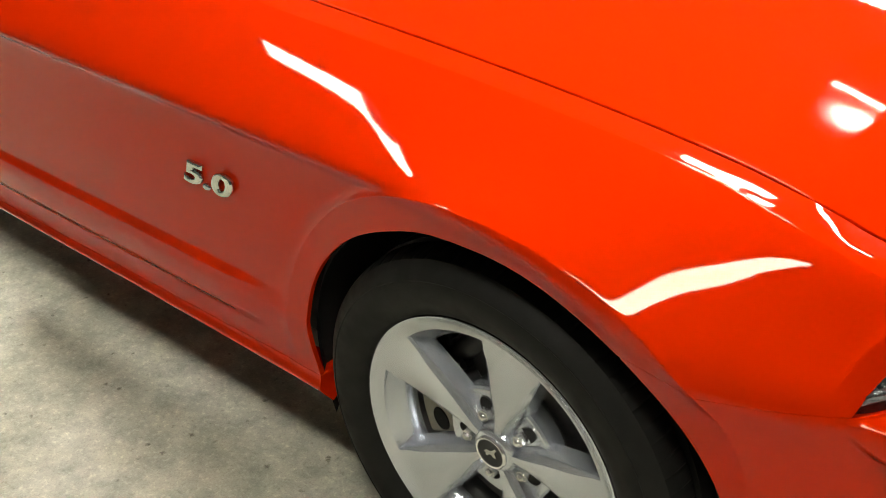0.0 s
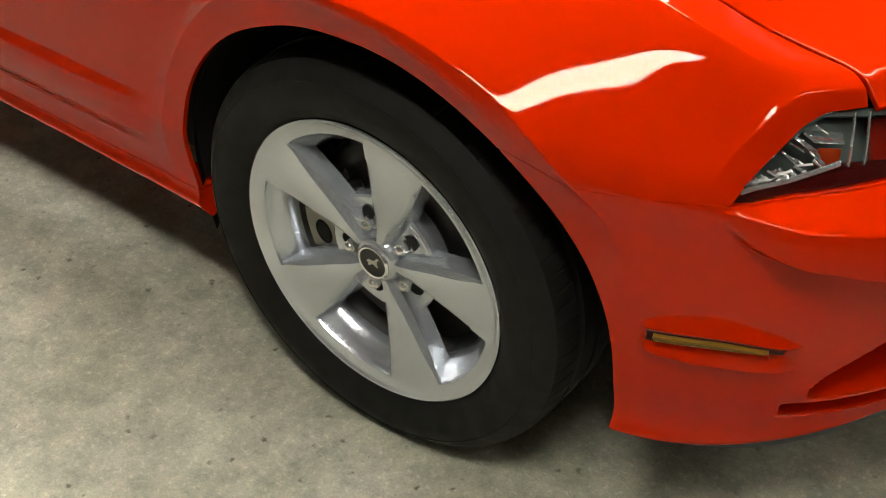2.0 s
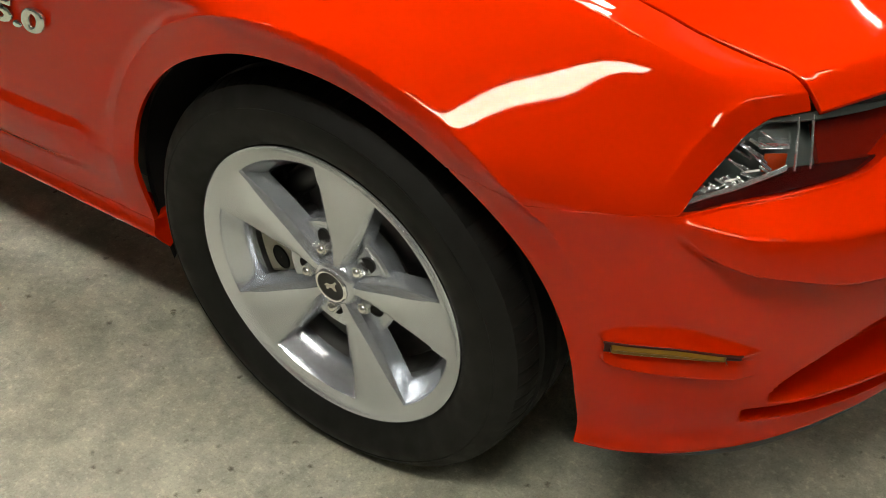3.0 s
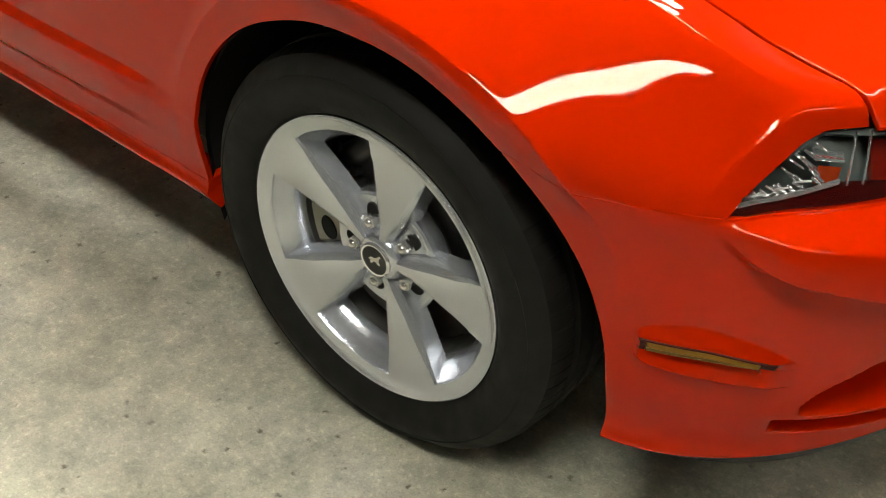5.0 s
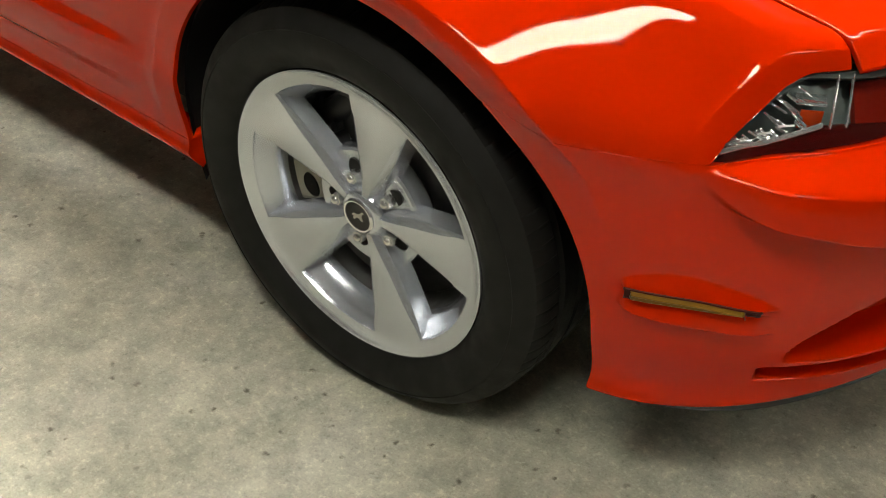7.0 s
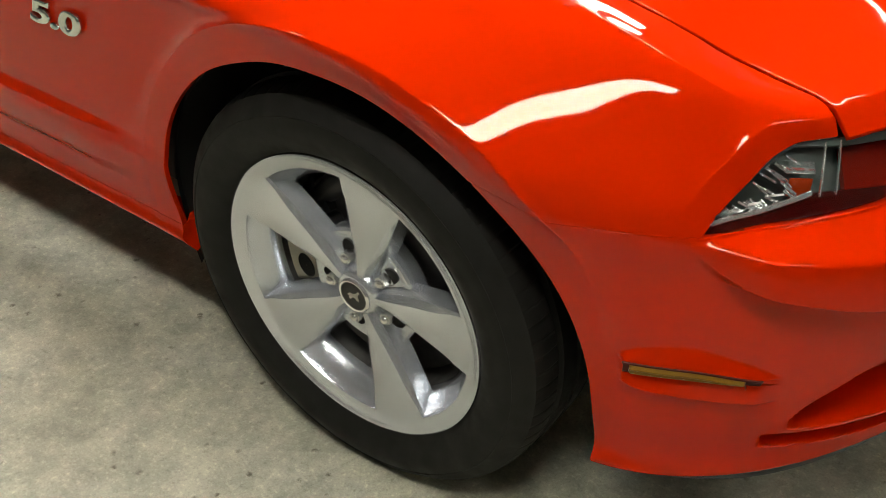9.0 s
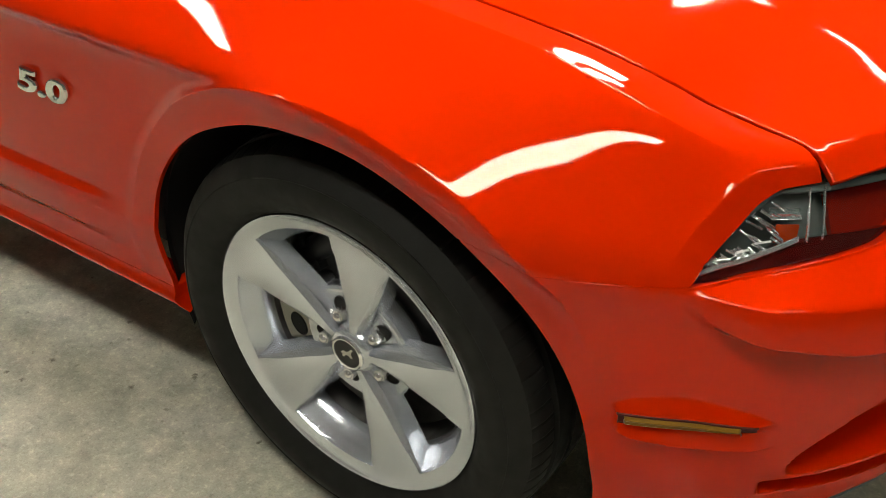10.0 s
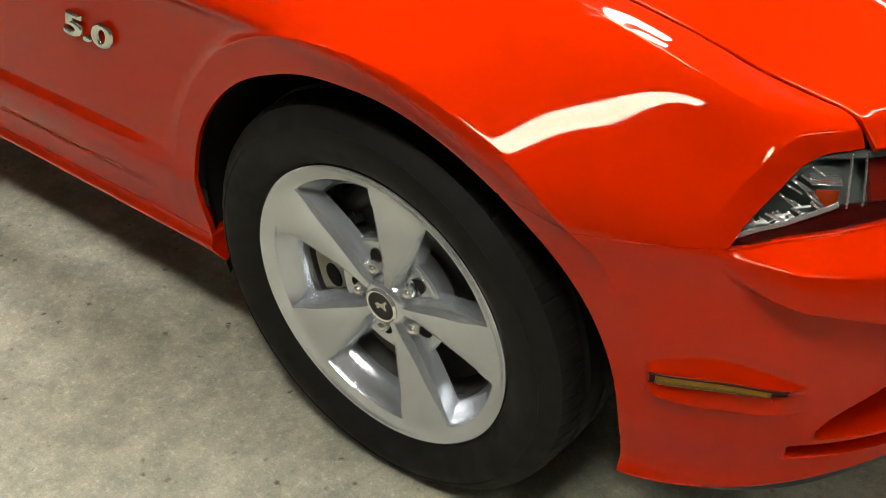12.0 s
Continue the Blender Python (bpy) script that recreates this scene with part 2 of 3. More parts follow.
section([-0.014, -0.014, -0.014, -0.01, -0.008, 0.0, 0.008, 0.014, 0.016, 0.016, 0.016], [0.43, 0.43, 0.43, 0.43, 0.41, 0.36, 0.34, 0.34, 0.345, 0.35, 0.35])
section([0.006, 0.006, 0.006, 0.006, 0.006, 0.014, 0.022, 0.028, 0.03, 0.03, 0.03], [0.335, 0.33, 0.324, 0.32, 0.315, 0.275, 0.27, 0.272, 0.285, 0.3, 0.3])
section([-0.008, -0.008, -0.008, -0.006, -0.004, 0.004, 0.01, 0.022, 0.03, 0.035, 0.035], [0.306, 0.302, 0.297, 0.293, 0.286, 0.248, 0.243, 0.247, 0.26, 0.275, 0.275])
section([0.015, 0.015, 0.015, 0.015, 0.02, 0.03, 0.032, 0.042, 0.05, 0.055, 0.055], [0.275, 0.27, 0.263, 0.257, 0.25, 0.228, 0.224, 0.228, 0.242, 0.255, 0.255])
ROWS_N = len(LINES) - 1
_b = np.eye(ROWS_N + 1) * 4 / 6 + np.eye(ROWS_N + 1, k=1) / 6 + np.eye(ROWS_N + 1, k=-1) / 6
_b[0, :2], _b[-1, -2:] = (1, 0), (0, 1)
EASE = 0.6 * np.linalg.inv(_b) + 0.4 * np.eye(ROWS_N + 1)


HEAD_LOW = pchip([0.50, 0.536, 0.604, 0.696, 0.776, 0.85, 0.92, 1.3], [0.651, 0.656, 0.666, 0.671, 0.676, 0.704, 0.733, 0.750])
HEAD_TOP = pchip([0.50, 0.536, 0.56, 0.588, 0.624, 0.66, 0.74, 0.92, 1.3], [0.622, 0.657, 0.685, 0.709, 0.735, 0.745, 0.746, 0.735, 0.73])
RIDGE = pchip([-1.7, -0.5, 0.27, 0.345, 0.47, 0.565, 0.62, 1.3], [1.45, 1.45, 1.46, 1.60, 1.68, 1.86, 2.0, 2.0])
BROW = pchip([0.47, 0.50, 0.536, 0.56, 0.588, 0.624, 0.66, 0.72, 0.80, 1.3], [0.640, 0.668, 0.715, 0.735, 0.756, 0.768, 0.769, 0.767, 0.762, 0.758])
BEAK = soft(pchip([0.53, 0.552, 0.592, 0.656, 0.74, 0.95], [0.650, 0.624, 0.606, 0.592, 0.572, 0.56]), 0.53, 0.95, 0.014)
# the flare's crease round the wheel: radius, height and sharpness by the angle from the top
CREASE_R = pchip([-180, -40, 18, 30, 40, 50, 60, 74, 110], [0.452, 0.452, 0.4515, 0.456, 0.460, 0.459, 0.446, 0.422, 0.41])
FLARE = pchip([-180, -22, 0, 20, 40, 52, 64, 80, 100], [0, 0, 0.0145, 0.0150, 0.0165, 0.0115, 0.0045, 0.001, 0.0])
NIP = pchip([-180, -62, -40, -10, 8, 20, 32, 45, 62, 80, 100], [0, 0, 0.002, 0.006, 0.009, 0.009, 0.007, 0.0045, 0.002, 0, 0])
POCKET_TOP = pchip([0.46, 0.475, 0.54, 0.60, 0.66], [0.472, 0.482, 0.496, 0.480, 0.452])
POCKET_LOW = pchip([0.46, 0.478, 0.56, 0.66], [0.428, 0.421, 0.415, 0.410])
LENS_TOP = pchip([0.46, 0.54, 0.615, 0.66], [0.462, 0.464, 0.455, 0.447])
LENS_LOW = pchip([0.46, 0.54, 0.615, 0.66], [0.443, 0.447, 0.443, 0.438])
DUCT_TOP = pchip([0.68, 0.704, 0.74, 0.78, 0.85, 1.0], [0.360, 0.390, 0.416, 0.440, 0.466, 0.48])


def surface(u, s):
    """The body side: u metres along the flank, s from 0 (hood gap) to ROWS_N (underside)."""
    u, s = np.broadcast_arrays(np.asarray(u, float), np.asarray(s, float))
    k = np.clip(np.floor(s).astype(int), 0, ROWS_N - 1)
    t = s - k
    D = np.tensordot(EASE, np.stack([f(u) for f, _ in LINES]), 1)
    Z = np.tensordot(EASE, np.stack([g(u) for _, g in LINES]), 1)
    D = np.concatenate([2 * D[:1] - D[1:2], D, 2 * D[-1:] - D[-2:-1]])
    Z = np.concatenate([2 * Z[:1] - Z[1:2], Z, 2 * Z[-1:] - Z[-2:-1]])

    def cat(A):
        p = [np.take_along_axis(A, (k + j)[None], 0)[0] for j in range(4)]
        return ((1 - t) ** 3 * p[0] + (3 * t**3 - 6 * t**2 + 4) * p[1] + (-3 * t**3 + 3 * t**2 + 3 * t + 1) * p[2] + t**3 * p[3]) / 6

    d, z = cat(D), cat(Z)
    x = plan_x(u)
    d = d - 0.009 * step(0.482, 0.462, z) * step(0.42, 0.46, z + 0.06) * step(-0.42, -0.58, u)
    # raised lip round the wheel opening
    r = np.hypot(x - ARCH[0], z - ARCH[1])
    low_front = step(0.70, 0.50, z) * step(0.15, 0.36, x)
    fade = step(0.12, -0.14, x) * (1 - 0.85 * step(-0.10, -0.34, x)) * (1 - low_front) * (1 - 0.9 * step(0.42, 0.25, z) * step(0.0, -0.2, x))
    steep = 1.2 + 1.2 * step(-0.15, 0.08, x)
    lip = -0.030 + 0.010 * (CREASE - r).clip(0, 1) + steep * (r - CREASE).clip(0, 1) + 25 * (r - CREASE - 0.008).clip(0, 1) ** 2 + 8 * (z - 0.825).clip(0, 1)
    d = d + (smin(d, lip, 0.015) - d) * fade
    # crisp crease of the flare
    ang = np.degrees(np.arctan2(x - ARCH[0], z - ARCH[1]))
    edge = CREASE_R(ang)
    o = np.sqrt((r - edge) ** 2 + 0.0010**2) - 0.0010
    flare = np.where(r > edge, np.exp(-o / 0.034), np.clip(1 - 0.28 * o / 0.055, 0, 1))
    d = d - FLARE(ang) * flare - NIP(ang) * np.exp(-o / np.where(r > edge, 0.045, 0.014))
    z = z + 0.0028 * np.exp(-(np.sqrt((s - RIDGE(u)) ** 2 + 0.012**2) - 0.012) / 0.26) * step(0.61, 0.53, u)
    # brow round the headlight's top
    o = z - BROW(u)
    o1 = np.sqrt(o**2 + 0.001**2) - 0.001
    wide = np.maximum(BROW(u) - HEAD_TOP(u), 0.012)
    brow = np.where(o > 0, -0.004 * np.exp(-o1 / 0.009), -0.004 + 0.010 * np.clip(o1 / wide, 0, 1) - 0.006 * step(0.0, 0.06, o1 - wide))
    d = d + brow * step(0.495, 0.56, u) * step(0.655, 0.675, z)
    # beak under the headlight
    edge = BEAK(u)
    head = HEAD_LOW(u) - 0.003
    tb = np.clip((head - z) / np.maximum(head - edge, 0.004), 0, 1)
    fold = 0.24 + 0.12 * step(0.55, 0.78, u)
    shelf = 0.93 * tb / fold
    face = 0.93 + 0.07 * (tb - fold) / (1 - fold)
    beak = 0.040 * step(0.520, 0.64, u) * np.clip(smin(shelf, face, 0.15), 0, 1) * step(edge - 0.020, edge + 0.003, z)
    d = d - beak
    # pocket of the side marker: a slope out to the lens and an undercut below it
    zt, zb, l1, l0 = POCKET_TOP(u), POCKET_LOW(u), LENS_TOP(u), LENS_LOW(u)
    ends = step(0.455, 0.464, u) * step(0.664, 0.625, u)
    scoop = 0.012 * step(0, 1, (zt - z) / (zt - l1)) * step(l1 - 0.003, l1, z)
    shelf = 0.011 * np.clip((l0 + 0.002 - z) / (l0 + 0.002 - zb), 0, 1) * step(zb - 0.006, zb, z)
    d = d - ends * (scoop + shelf + 0.004 * step(l0 - 0.002, l0, z) * step(l1, l1 - 0.003, z))
    # two ducts at the bumper's corner
    top = DUCT_TOP(u)
    duct = step(0.682, 0.70, u) * step(top + 0.005, top - 0.006, z) * step(0.345, 0.362, z)
    slot = step(0.650, 0.662, u) * step(0.339, 0.330, z) * step(0.304, 0.313, z)
    d = d + 0.065 * duct + 0.030 * slot
    eps = 2e-3
    tx, ty = plan_x(u + eps) - plan_x(u - eps), plan_y(u + eps) - plan_y(u - eps)
    n = np.hypot(tx, ty) + 1e-12
    return np.stack([x - ty / n * d, plan_y(u) + tx / n * d, z], -1)


# the opening widens behind the wheel
ARCH_REAR = pchip([-180, -120, -85, -64, -45, -20, 0, 180], [0, 0.003, 0.010, 0.016, 0.011, 0.002, 0, 0])


def arch_dist(p):
    up = p[..., 2] - ARCH[1]
    back = ARCH_REAR(np.degrees(np.arctan2(p[..., 0] - ARCH[0], up)))
    return np.hypot(p[..., 0] - ARCH[0], np.where(p[..., 0] > 0, np.maximum(up, 0.15 * up), up)) - back


def skin(name, phi, u0, u1, s0, s1, step_u, step_s, mat, parent, label="", flange=0.014, place=surface, roll=0.0016):
    """A panel: the patch of a surface where phi < 0, its edge drawn to phi = 0 and turned inwards."""
    us = np.linspace(u0, u1, max(2, int((u1 - u0) / step_u)))
    ss = np.linspace(s0, s1, max(2, int((s1 - s0) / step_s)))
    uu, sv = [a.ravel() for a in np.meshgrid(us, ss, indexing="ij")]
    nu, ns = len(us), len(ss)
    f = lambda a, b: phi(a, b, place(a, b))
    val = f(uu, sv)
    ii, jj = np.meshgrid(np.arange(nu - 1), np.arange(ns - 1), indexing="ij")
    a = (ii * ns + jj).ravel()
    quads = np.stack([a, a + ns, a + ns + 1, a + 1], -1)
    quads = quads[(val[quads] < 0).any(1)]
    out = np.unique(quads[val[quads] > 0])
    eu, es = (us[1] - us[0]), (ss[1] - ss[0])
    pu, ps = uu.copy(), sv.copy()
    if len(out):
        # bisect from an inner neighbour
        best = {}
        inner = {}
        for q in quads:
            good = [v for v in q if val[v] <= 0]
            for v in q:
                if val[v] > 0:
                    inner.setdefault(v, []).extend(good)
        for v, near in inner.items():
            gu, gs = np.mean(uu[near]), np.mean(sv[near])
            best[v] = (gu, gs)
        ou = np.array([best[v][0] for v in out]); osv = np.array([best[v][1] for v in out])
        lo, hi = np.zeros(len(out)), np.ones(len(out))
        for _ in range(18):
            mid = (lo + hi) / 2
            neg = f(ou + (uu[out] - ou) * mid, osv + (sv[out] - osv) * mid) < 0
            lo, hi = np.where(neg, mid, lo), np.where(neg, hi, mid)
        pu[out], ps[out] = ou + (uu[out] - ou) * lo, osv + (sv[out] - osv) * lo
    used = np.unique(quads)
    index = -np.ones(nu * ns, int)
    index[used] = np.arange(len(used))
    quads = index[quads]
    pu, ps = pu[used], ps[used]
    e = 1.2e-3
    P = place(pu, ps)
    N = np.cross(place(pu + e, ps) - place(pu - e, ps), place(pu, ps + e * es / eu) - place(pu, ps - e * es / eu))
    N /= np.linalg.norm(N, axis=1, keepdims=True) + 1e-12
    if N[:, 1].mean() > 0.3 or (abs(N[:, 1].mean()) <= 0.3 and N[:, 2].mean() < 0):
        N = -N
    # rounded edge and inward flange
    edges = {}
    for q in quads.tolist():
        for i in range(4):
            k = (q[i], q[(i + 1) % 4])
            if k[::-1] in edges:
                del edges[k[::-1]]
            else:
                edges[k] = q
    away = np.zeros_like(P)
    for (a_, b_), q in edges.items():
        o = (P[a_] + P[b_]) / 2 - P[q].mean(0)
        t = P[b_] - P[a_]
        t /= np.linalg.norm(t) + 1e-12
        o = o - t * (o @ t)
        o /= np.linalg.norm(o) + 1e-9
        away[a_] += o
        away[b_] += o
    rim_ids = sorted({v for k in edges for v in k})
    A = away[rim_ids] - N[rim_ids] * (away[rim_ids] * N[rim_ids]).sum(1, keepdims=True)
    A /= np.linalg.norm(A, axis=1, keepdims=True) + 1e-9
    R, NR, m = P[rim_ids], N[rim_ids], len(rim_ids)
    rings = [R + A * roll * 0.7 - NR * roll * 0.3, R + A * roll - NR * roll, R + A * roll - NR * flange]
    ring_n = [NR * 0.7 + A * 0.7, A, A]
    at = [{v: len(P) + k * m + i for i, v in enumerate(rim_ids)} for k in range(3)]
    P2 = np.concatenate([P, *rings])
    faces = [tuple(q) for q in quads.tolist()]
    for a_, b_ in edges:
        faces += [(a_, at[0][a_], at[0][b_], b_), (at[0][a_], at[1][a_], at[1][b_], at[0][b_]), (at[1][a_], at[2][a_], at[2][b_], at[1][b_])]
    q = faces[0]
    if np.dot(np.cross(P2[q[1]] - P2[q[0]], P2[q[2]] - P2[q[0]]), N[q[0]]) < 0:
        faces = [q[::-1] for q in faces]
    me = bpy.data.meshes.new(name)
    me.from_pydata(P2.tolist(), [], faces)
    me.update()
    me.validate()
    me.materials.append(mat)
    me.shade_smooth()
    flat = np.concatenate([N, *ring_n])
    flat /= np.linalg.norm(flat, axis=1, keepdims=True) + 1e-12
    me.normals_split_custom_set_from_vertices(flat.tolist())
    ob = new(name, me)
    ob.parent = parent
    if label:
        tagged(ob, label)
    return ob


# ---- setting ----
def slab(name, x0, x1, y0, y1, z0, z1, mat, label, category):
    bm = box(bmesh.new(), x0, x1, y0, y1, z0, z1)
    return tagged(part(name, bm, mat), label, category, kind="structure")


ROOM = (-6.0, 6.0, -2.4, 7.0, 3.0)
slab("floor", ROOM[0] - 0.2, ROOM[1] + 0.2, ROOM[2] - 0.2, ROOM[3] + 0.2, -0.15, 0, CONCRETE, "bare grey concrete garage floor with dark stains", "floor")
slab("ceiling", ROOM[0] - 0.2, ROOM[1] + 0.2, ROOM[2] - 0.2, ROOM[3] + 0.2, ROOM[4], ROOM[4] + 0.15, CEILING, "plain dark painted ceiling", "ceiling")
slab("wall_west", ROOM[0] - 0.2, ROOM[0], ROOM[2], ROOM[3], 0, ROOM[4], WALL, "plain dark grey painted wall", "wall")
slab("wall_east", ROOM[1], ROOM[1] + 0.2, ROOM[2], ROOM[3], 0, ROOM[4], WALL, "plain dark grey painted wall", "wall")
slab("wall_south", ROOM[0] - 0.2, ROOM[1] + 0.2, ROOM[2] - 0.2, ROOM[2], 0, ROOM[4], WALL, "plain dark grey painted wall", "wall")
slab("wall_north", ROOM[0] - 0.2, ROOM[1] + 0.2, ROOM[3], ROOM[3] + 0.2, 0, ROOM[4], WALL, "plain dark grey painted wall", "wall")


def ceiling_light(x, y, lx, ly, glow):
    lamp = new("ceiling_light", bpy.data.meshes.new("ceiling_light"))
    z = ROOM[4]
    bm = box(bmesh.new(), -lx / 2 - 0.03, lx / 2 + 0.03, -ly / 2 - 0.03, ly / 2 + 0.03, -0.06, 0, 0.008)
    finish(lamp, bm, FIXTURE)
    part("diffuser", box(bmesh.new(), -lx / 2, lx / 2, -ly / 2, ly / 2, -0.075, -0.055, 0.006), GLOW[glow], lamp, "glowing white diffuser")
    lamp.matrix_basis = pose(x, y, z)
    return tagged(lamp, "lit fluorescent ceiling light with white diffuser, out of view, set for reflections and fill", "ceiling light", "ceiling lights")


for row in LIGHTS_AT:
    ceiling_light(*row)

# ---- the car ----
car = new("car")
tagged(car, "glossy red sports coupe parked on a concrete floor", "car")

seam_z = pchip([0.3, 0.37, 0.43, 0.5, 0.536, 0.604, 0.696, 0.776, 0.85, 0.92, 1.3], [0.671, 0.663, 0.661, 0.659, 0.6575, 0.668, 0.673, 0.678, 0.706, 0.735, 0.752])


def seam(u, z):
    """Above: fender. Below: bumper cover."""
    return seam_z(u) - z


GAP = 0.0011
GAP_Y = pchip([-1.7, 0.2, 0.35, 0.435, 0.505, 0.56, 0.612, 0.64], [0.199, 0.199, 0.200, 0.217, 0.227, 0.222, 0.205, 0.196])


def gap_height():
    xs, zs = [], []
    for u in np.arange(-1.7, 0.74, 0.02):
        t = np.linspace(0, 3, 301)
        p = surface(np.full(301, u), t)
        k = np.abs(p[:, 1] - GAP_Y(p[:, 0])).argmin()
        xs.append(p[k, 0]), zs.append(p[k, 2])
    xs, zs = np.array(xs), np.array(zs)
    keep = np.r_[True, np.diff(np.maximum.accumulate(xs)) > 1e-3] & (xs < 0.585)
    f = pchip(np.r_[xs[keep], 0.70, 0.95], np.r_[zs[keep], zs[keep][-1] - 0.014, zs[keep][-1] - 0.045])
    return soft(f, -1.7, 0.95, 0.02)


GAP_Z = gap_height()
HOOD_Z = soft(GAP_Z, -1.7, 0.95, 0.11)


def in_head(u, z):
    """Negative inside the headlight's opening."""
    return np.maximum(np.maximum(HEAD_LOW(u) - z, z - HEAD_TOP(u)), 0.505 - u)


def fender_phi(u, s, p):
    z = p[..., 2]
    return np.maximum.reduce([ARCH[2] - arch_dist(p), np.where(u > 0.2, seam(u, z), -1) + GAP, -in_head(u, z) + GAP, np.where(u > 0.55, HEAD_LOW(u) + 0.02 - z, -1), p[..., 1] - GAP_Y(p[..., 0]) + 0.0042,
                              p[..., 0] - 0.624,
                              np.where(u < 0.2, 0.318 + GAP - z, -1)])


def bumper_phi(u, s, p):
    z = p[..., 2]
    return np.maximum.reduce([ARCH[2] - arch_dist(p), -seam(u, z) + GAP, -in_head(u, z) + GAP])


def rocker_phi(u, s, p):
    z = p[..., 2]
    return np.maximum.reduce([ARCH[2] - arch_dist(p), z - 0.318 + GAP])


fender = skin("fender", fender_phi, -1.7, 1.0, 0.0, ROWS_N - 1.0, 0.004, 0.035, PAINT, car, flange=0.009)
bumper_cover = skin("bumper_cover", bumper_phi, 0.25, 1.28, 1.8, ROWS_N, 0.005, 0.03, PAINT, car, flange=0.035)
rocker_panel = skin("rocker_panel", rocker_phi, -1.7, -0.1, 9.0, ROWS_N, 0.008, 0.04, PAINT, car, flange=0.06)

# the far side mirrors the near one
for near_side in (fender, bumper_cover, rocker_panel):
    far_side = near_side.copy()
    scene.collection.objects.link(far_side)
    far_side.matrix_basis = Matrix.Translation((0, 2 * MIDDLE, 0)) @ Matrix.Diagonal((1, -1, 1, 1))

# hood, a height over the plan
def hood_place(x, y):
    t = (y - GAP_Y(x)) / (MIDDLE - GAP_Y(x))
    crown = 0.070 * (1 - (1 - np.clip(t, 0, 2)) ** 2)
    bulge = 0.010 * step(0.42, 0.74, t) * step(1.58, 1.26, t)
    yy = 1 - np.abs(t - 1)
    front = HOOD_FRONT(y)
    nose = 0.024 * np.clip((x - front + 0.034) / 0.034, 0, 1) ** 1.3
    return np.stack([x + 0 * y, y + 0 * x, GAP_Z(x) + (HOOD_Z(x) - GAP_Z(x)) * step(0, 0.3, yy) + crown + bulge - nose], -1)


_front = pchip([0.18, 0.20, 0.25, 0.34, 0.41, 0.5, 0.6, 0.894], [0.600, 0.618, 0.654, 0.707, 0.730, 0.748, 0.768, 0.80])


def HOOD_FRONT(y):
    return _front(MIDDLE - np.abs(np.asarray(y, float) - MIDDLE))


def hood_phi(x, y, p):
    yy = MIDDLE - np.abs(y - MIDDLE)
    return np.maximum(GAP_Y(x) + 0.0042 - yy, x - HOOD_FRONT(y))


skin("hood", hood_phi, -0.9, 0.9, 0.18, 2 * MIDDLE - 0.18, 0.010, 0.010, PAINT, car, place=hood_place, roll=0.0025, flange=0.009)

# what closes the car below and behind
part("underbody", box(bmesh.new(), -2.6, -0.42, 0.13, 1.66, 0.26, 0.55, 0.02), DARK, car, "dark underbody")
part("engine_bay", box(bmesh.new(), -0.42, 0.56, 0.36, 1.43, 0.24, 0.70, 0.02), DARK, car, "dark engine bay underside")


def air_dam():
    bm = bmesh.new()
    us = np.linspace(0.43, 1.28, 66)
    rows = []
    for u in us:
        p = surface(np.array([u]), np.array([float(ROWS_N)]))[0]
        a = surface(np.array([u + 0.01]), np.array([float(ROWS_N)]))[0] - p
        n = Vector((-a[1], a[0], 0)).normalized()
        q = Vector(p)
        rows.append([bm.verts.new(q + n * o + Vector((0, 0, h * float(0.25 + 0.75 * step(0.43, 0.72, u))))) for o, h in ((0.004, 0.012), (0.002, -0.012), (0.008, -0.026), (0.02, -0.026), (0.03, 0.01))])
    for p, q in zip(rows, rows[1:]):
        for k in range(4):
            bm.faces.new((p[k], q[k], q[k + 1], p[k + 1]))
    return bm


part("air_dam", air_dam(), GLOSS_BLACK, car, "black plastic chin spoiler")

# wheel housing
def arch_liner():
    bm = bmesh.new()
    start = pchip([-110, -96, -80, 20, 55, 110], [0.016, 0.015, 0.008, -0.006, 0.03, 0.03])
    rows = []
    for a in np.linspace(-107, 104, 90):
        c, n, y = math.cos(radians(a)), math.sin(radians(a)), float(start(a))
        rows.append([bm.verts.new((r * n, yy, r * c)) for r, yy in ((0.402, y), (0.418, y + 0.02), (0.42, 0.30), (0.05, 0.32))])
    for p, q in zip(rows, rows[1:]):
        for k in range(3):
            bm.faces.new((p[k], q[k], q[k + 1], p[k + 1]))
    return bm


part("wheel_arch_liner", arch_liner(), DARK, car, "dark wheel arch liner")
car.children[-1].location = (ARCH[0], 0, ARCH[1])

# ---- wheel ----
wheel = part("wheel", turned([(0.2195, 0.0085), (0.232, 0.0055), (0.2385, 0.0015), (0.243, -0.0005), (0.2455, 0.0005), (0.2463, 0.004), (0.2455, 0.012), (0.235, 0.02),
                              (0.222, 0.05), (0.222, 0.058), (0.191, 0.058), (0.1918, 0.050), (0.1950, 0.041), (0.2000, 0.033), (0.2075, 0.024), (0.2165, 0.0145), (0.2185, 0.0105), (0.2195, 0.0085)], 160), ALLOY, car, "silver painted alloy wheel rim")
wheel.location = (0, 0, HZ)
PHASE = -22.3
part("barrel", turned([(0.191, 0.0575), (0.190, 0.075), (0.186, 0.205), (0.222, 0.205), (0.222, 0.0585)], 96), BARREL, wheel, "dull dark grey inner barrel")


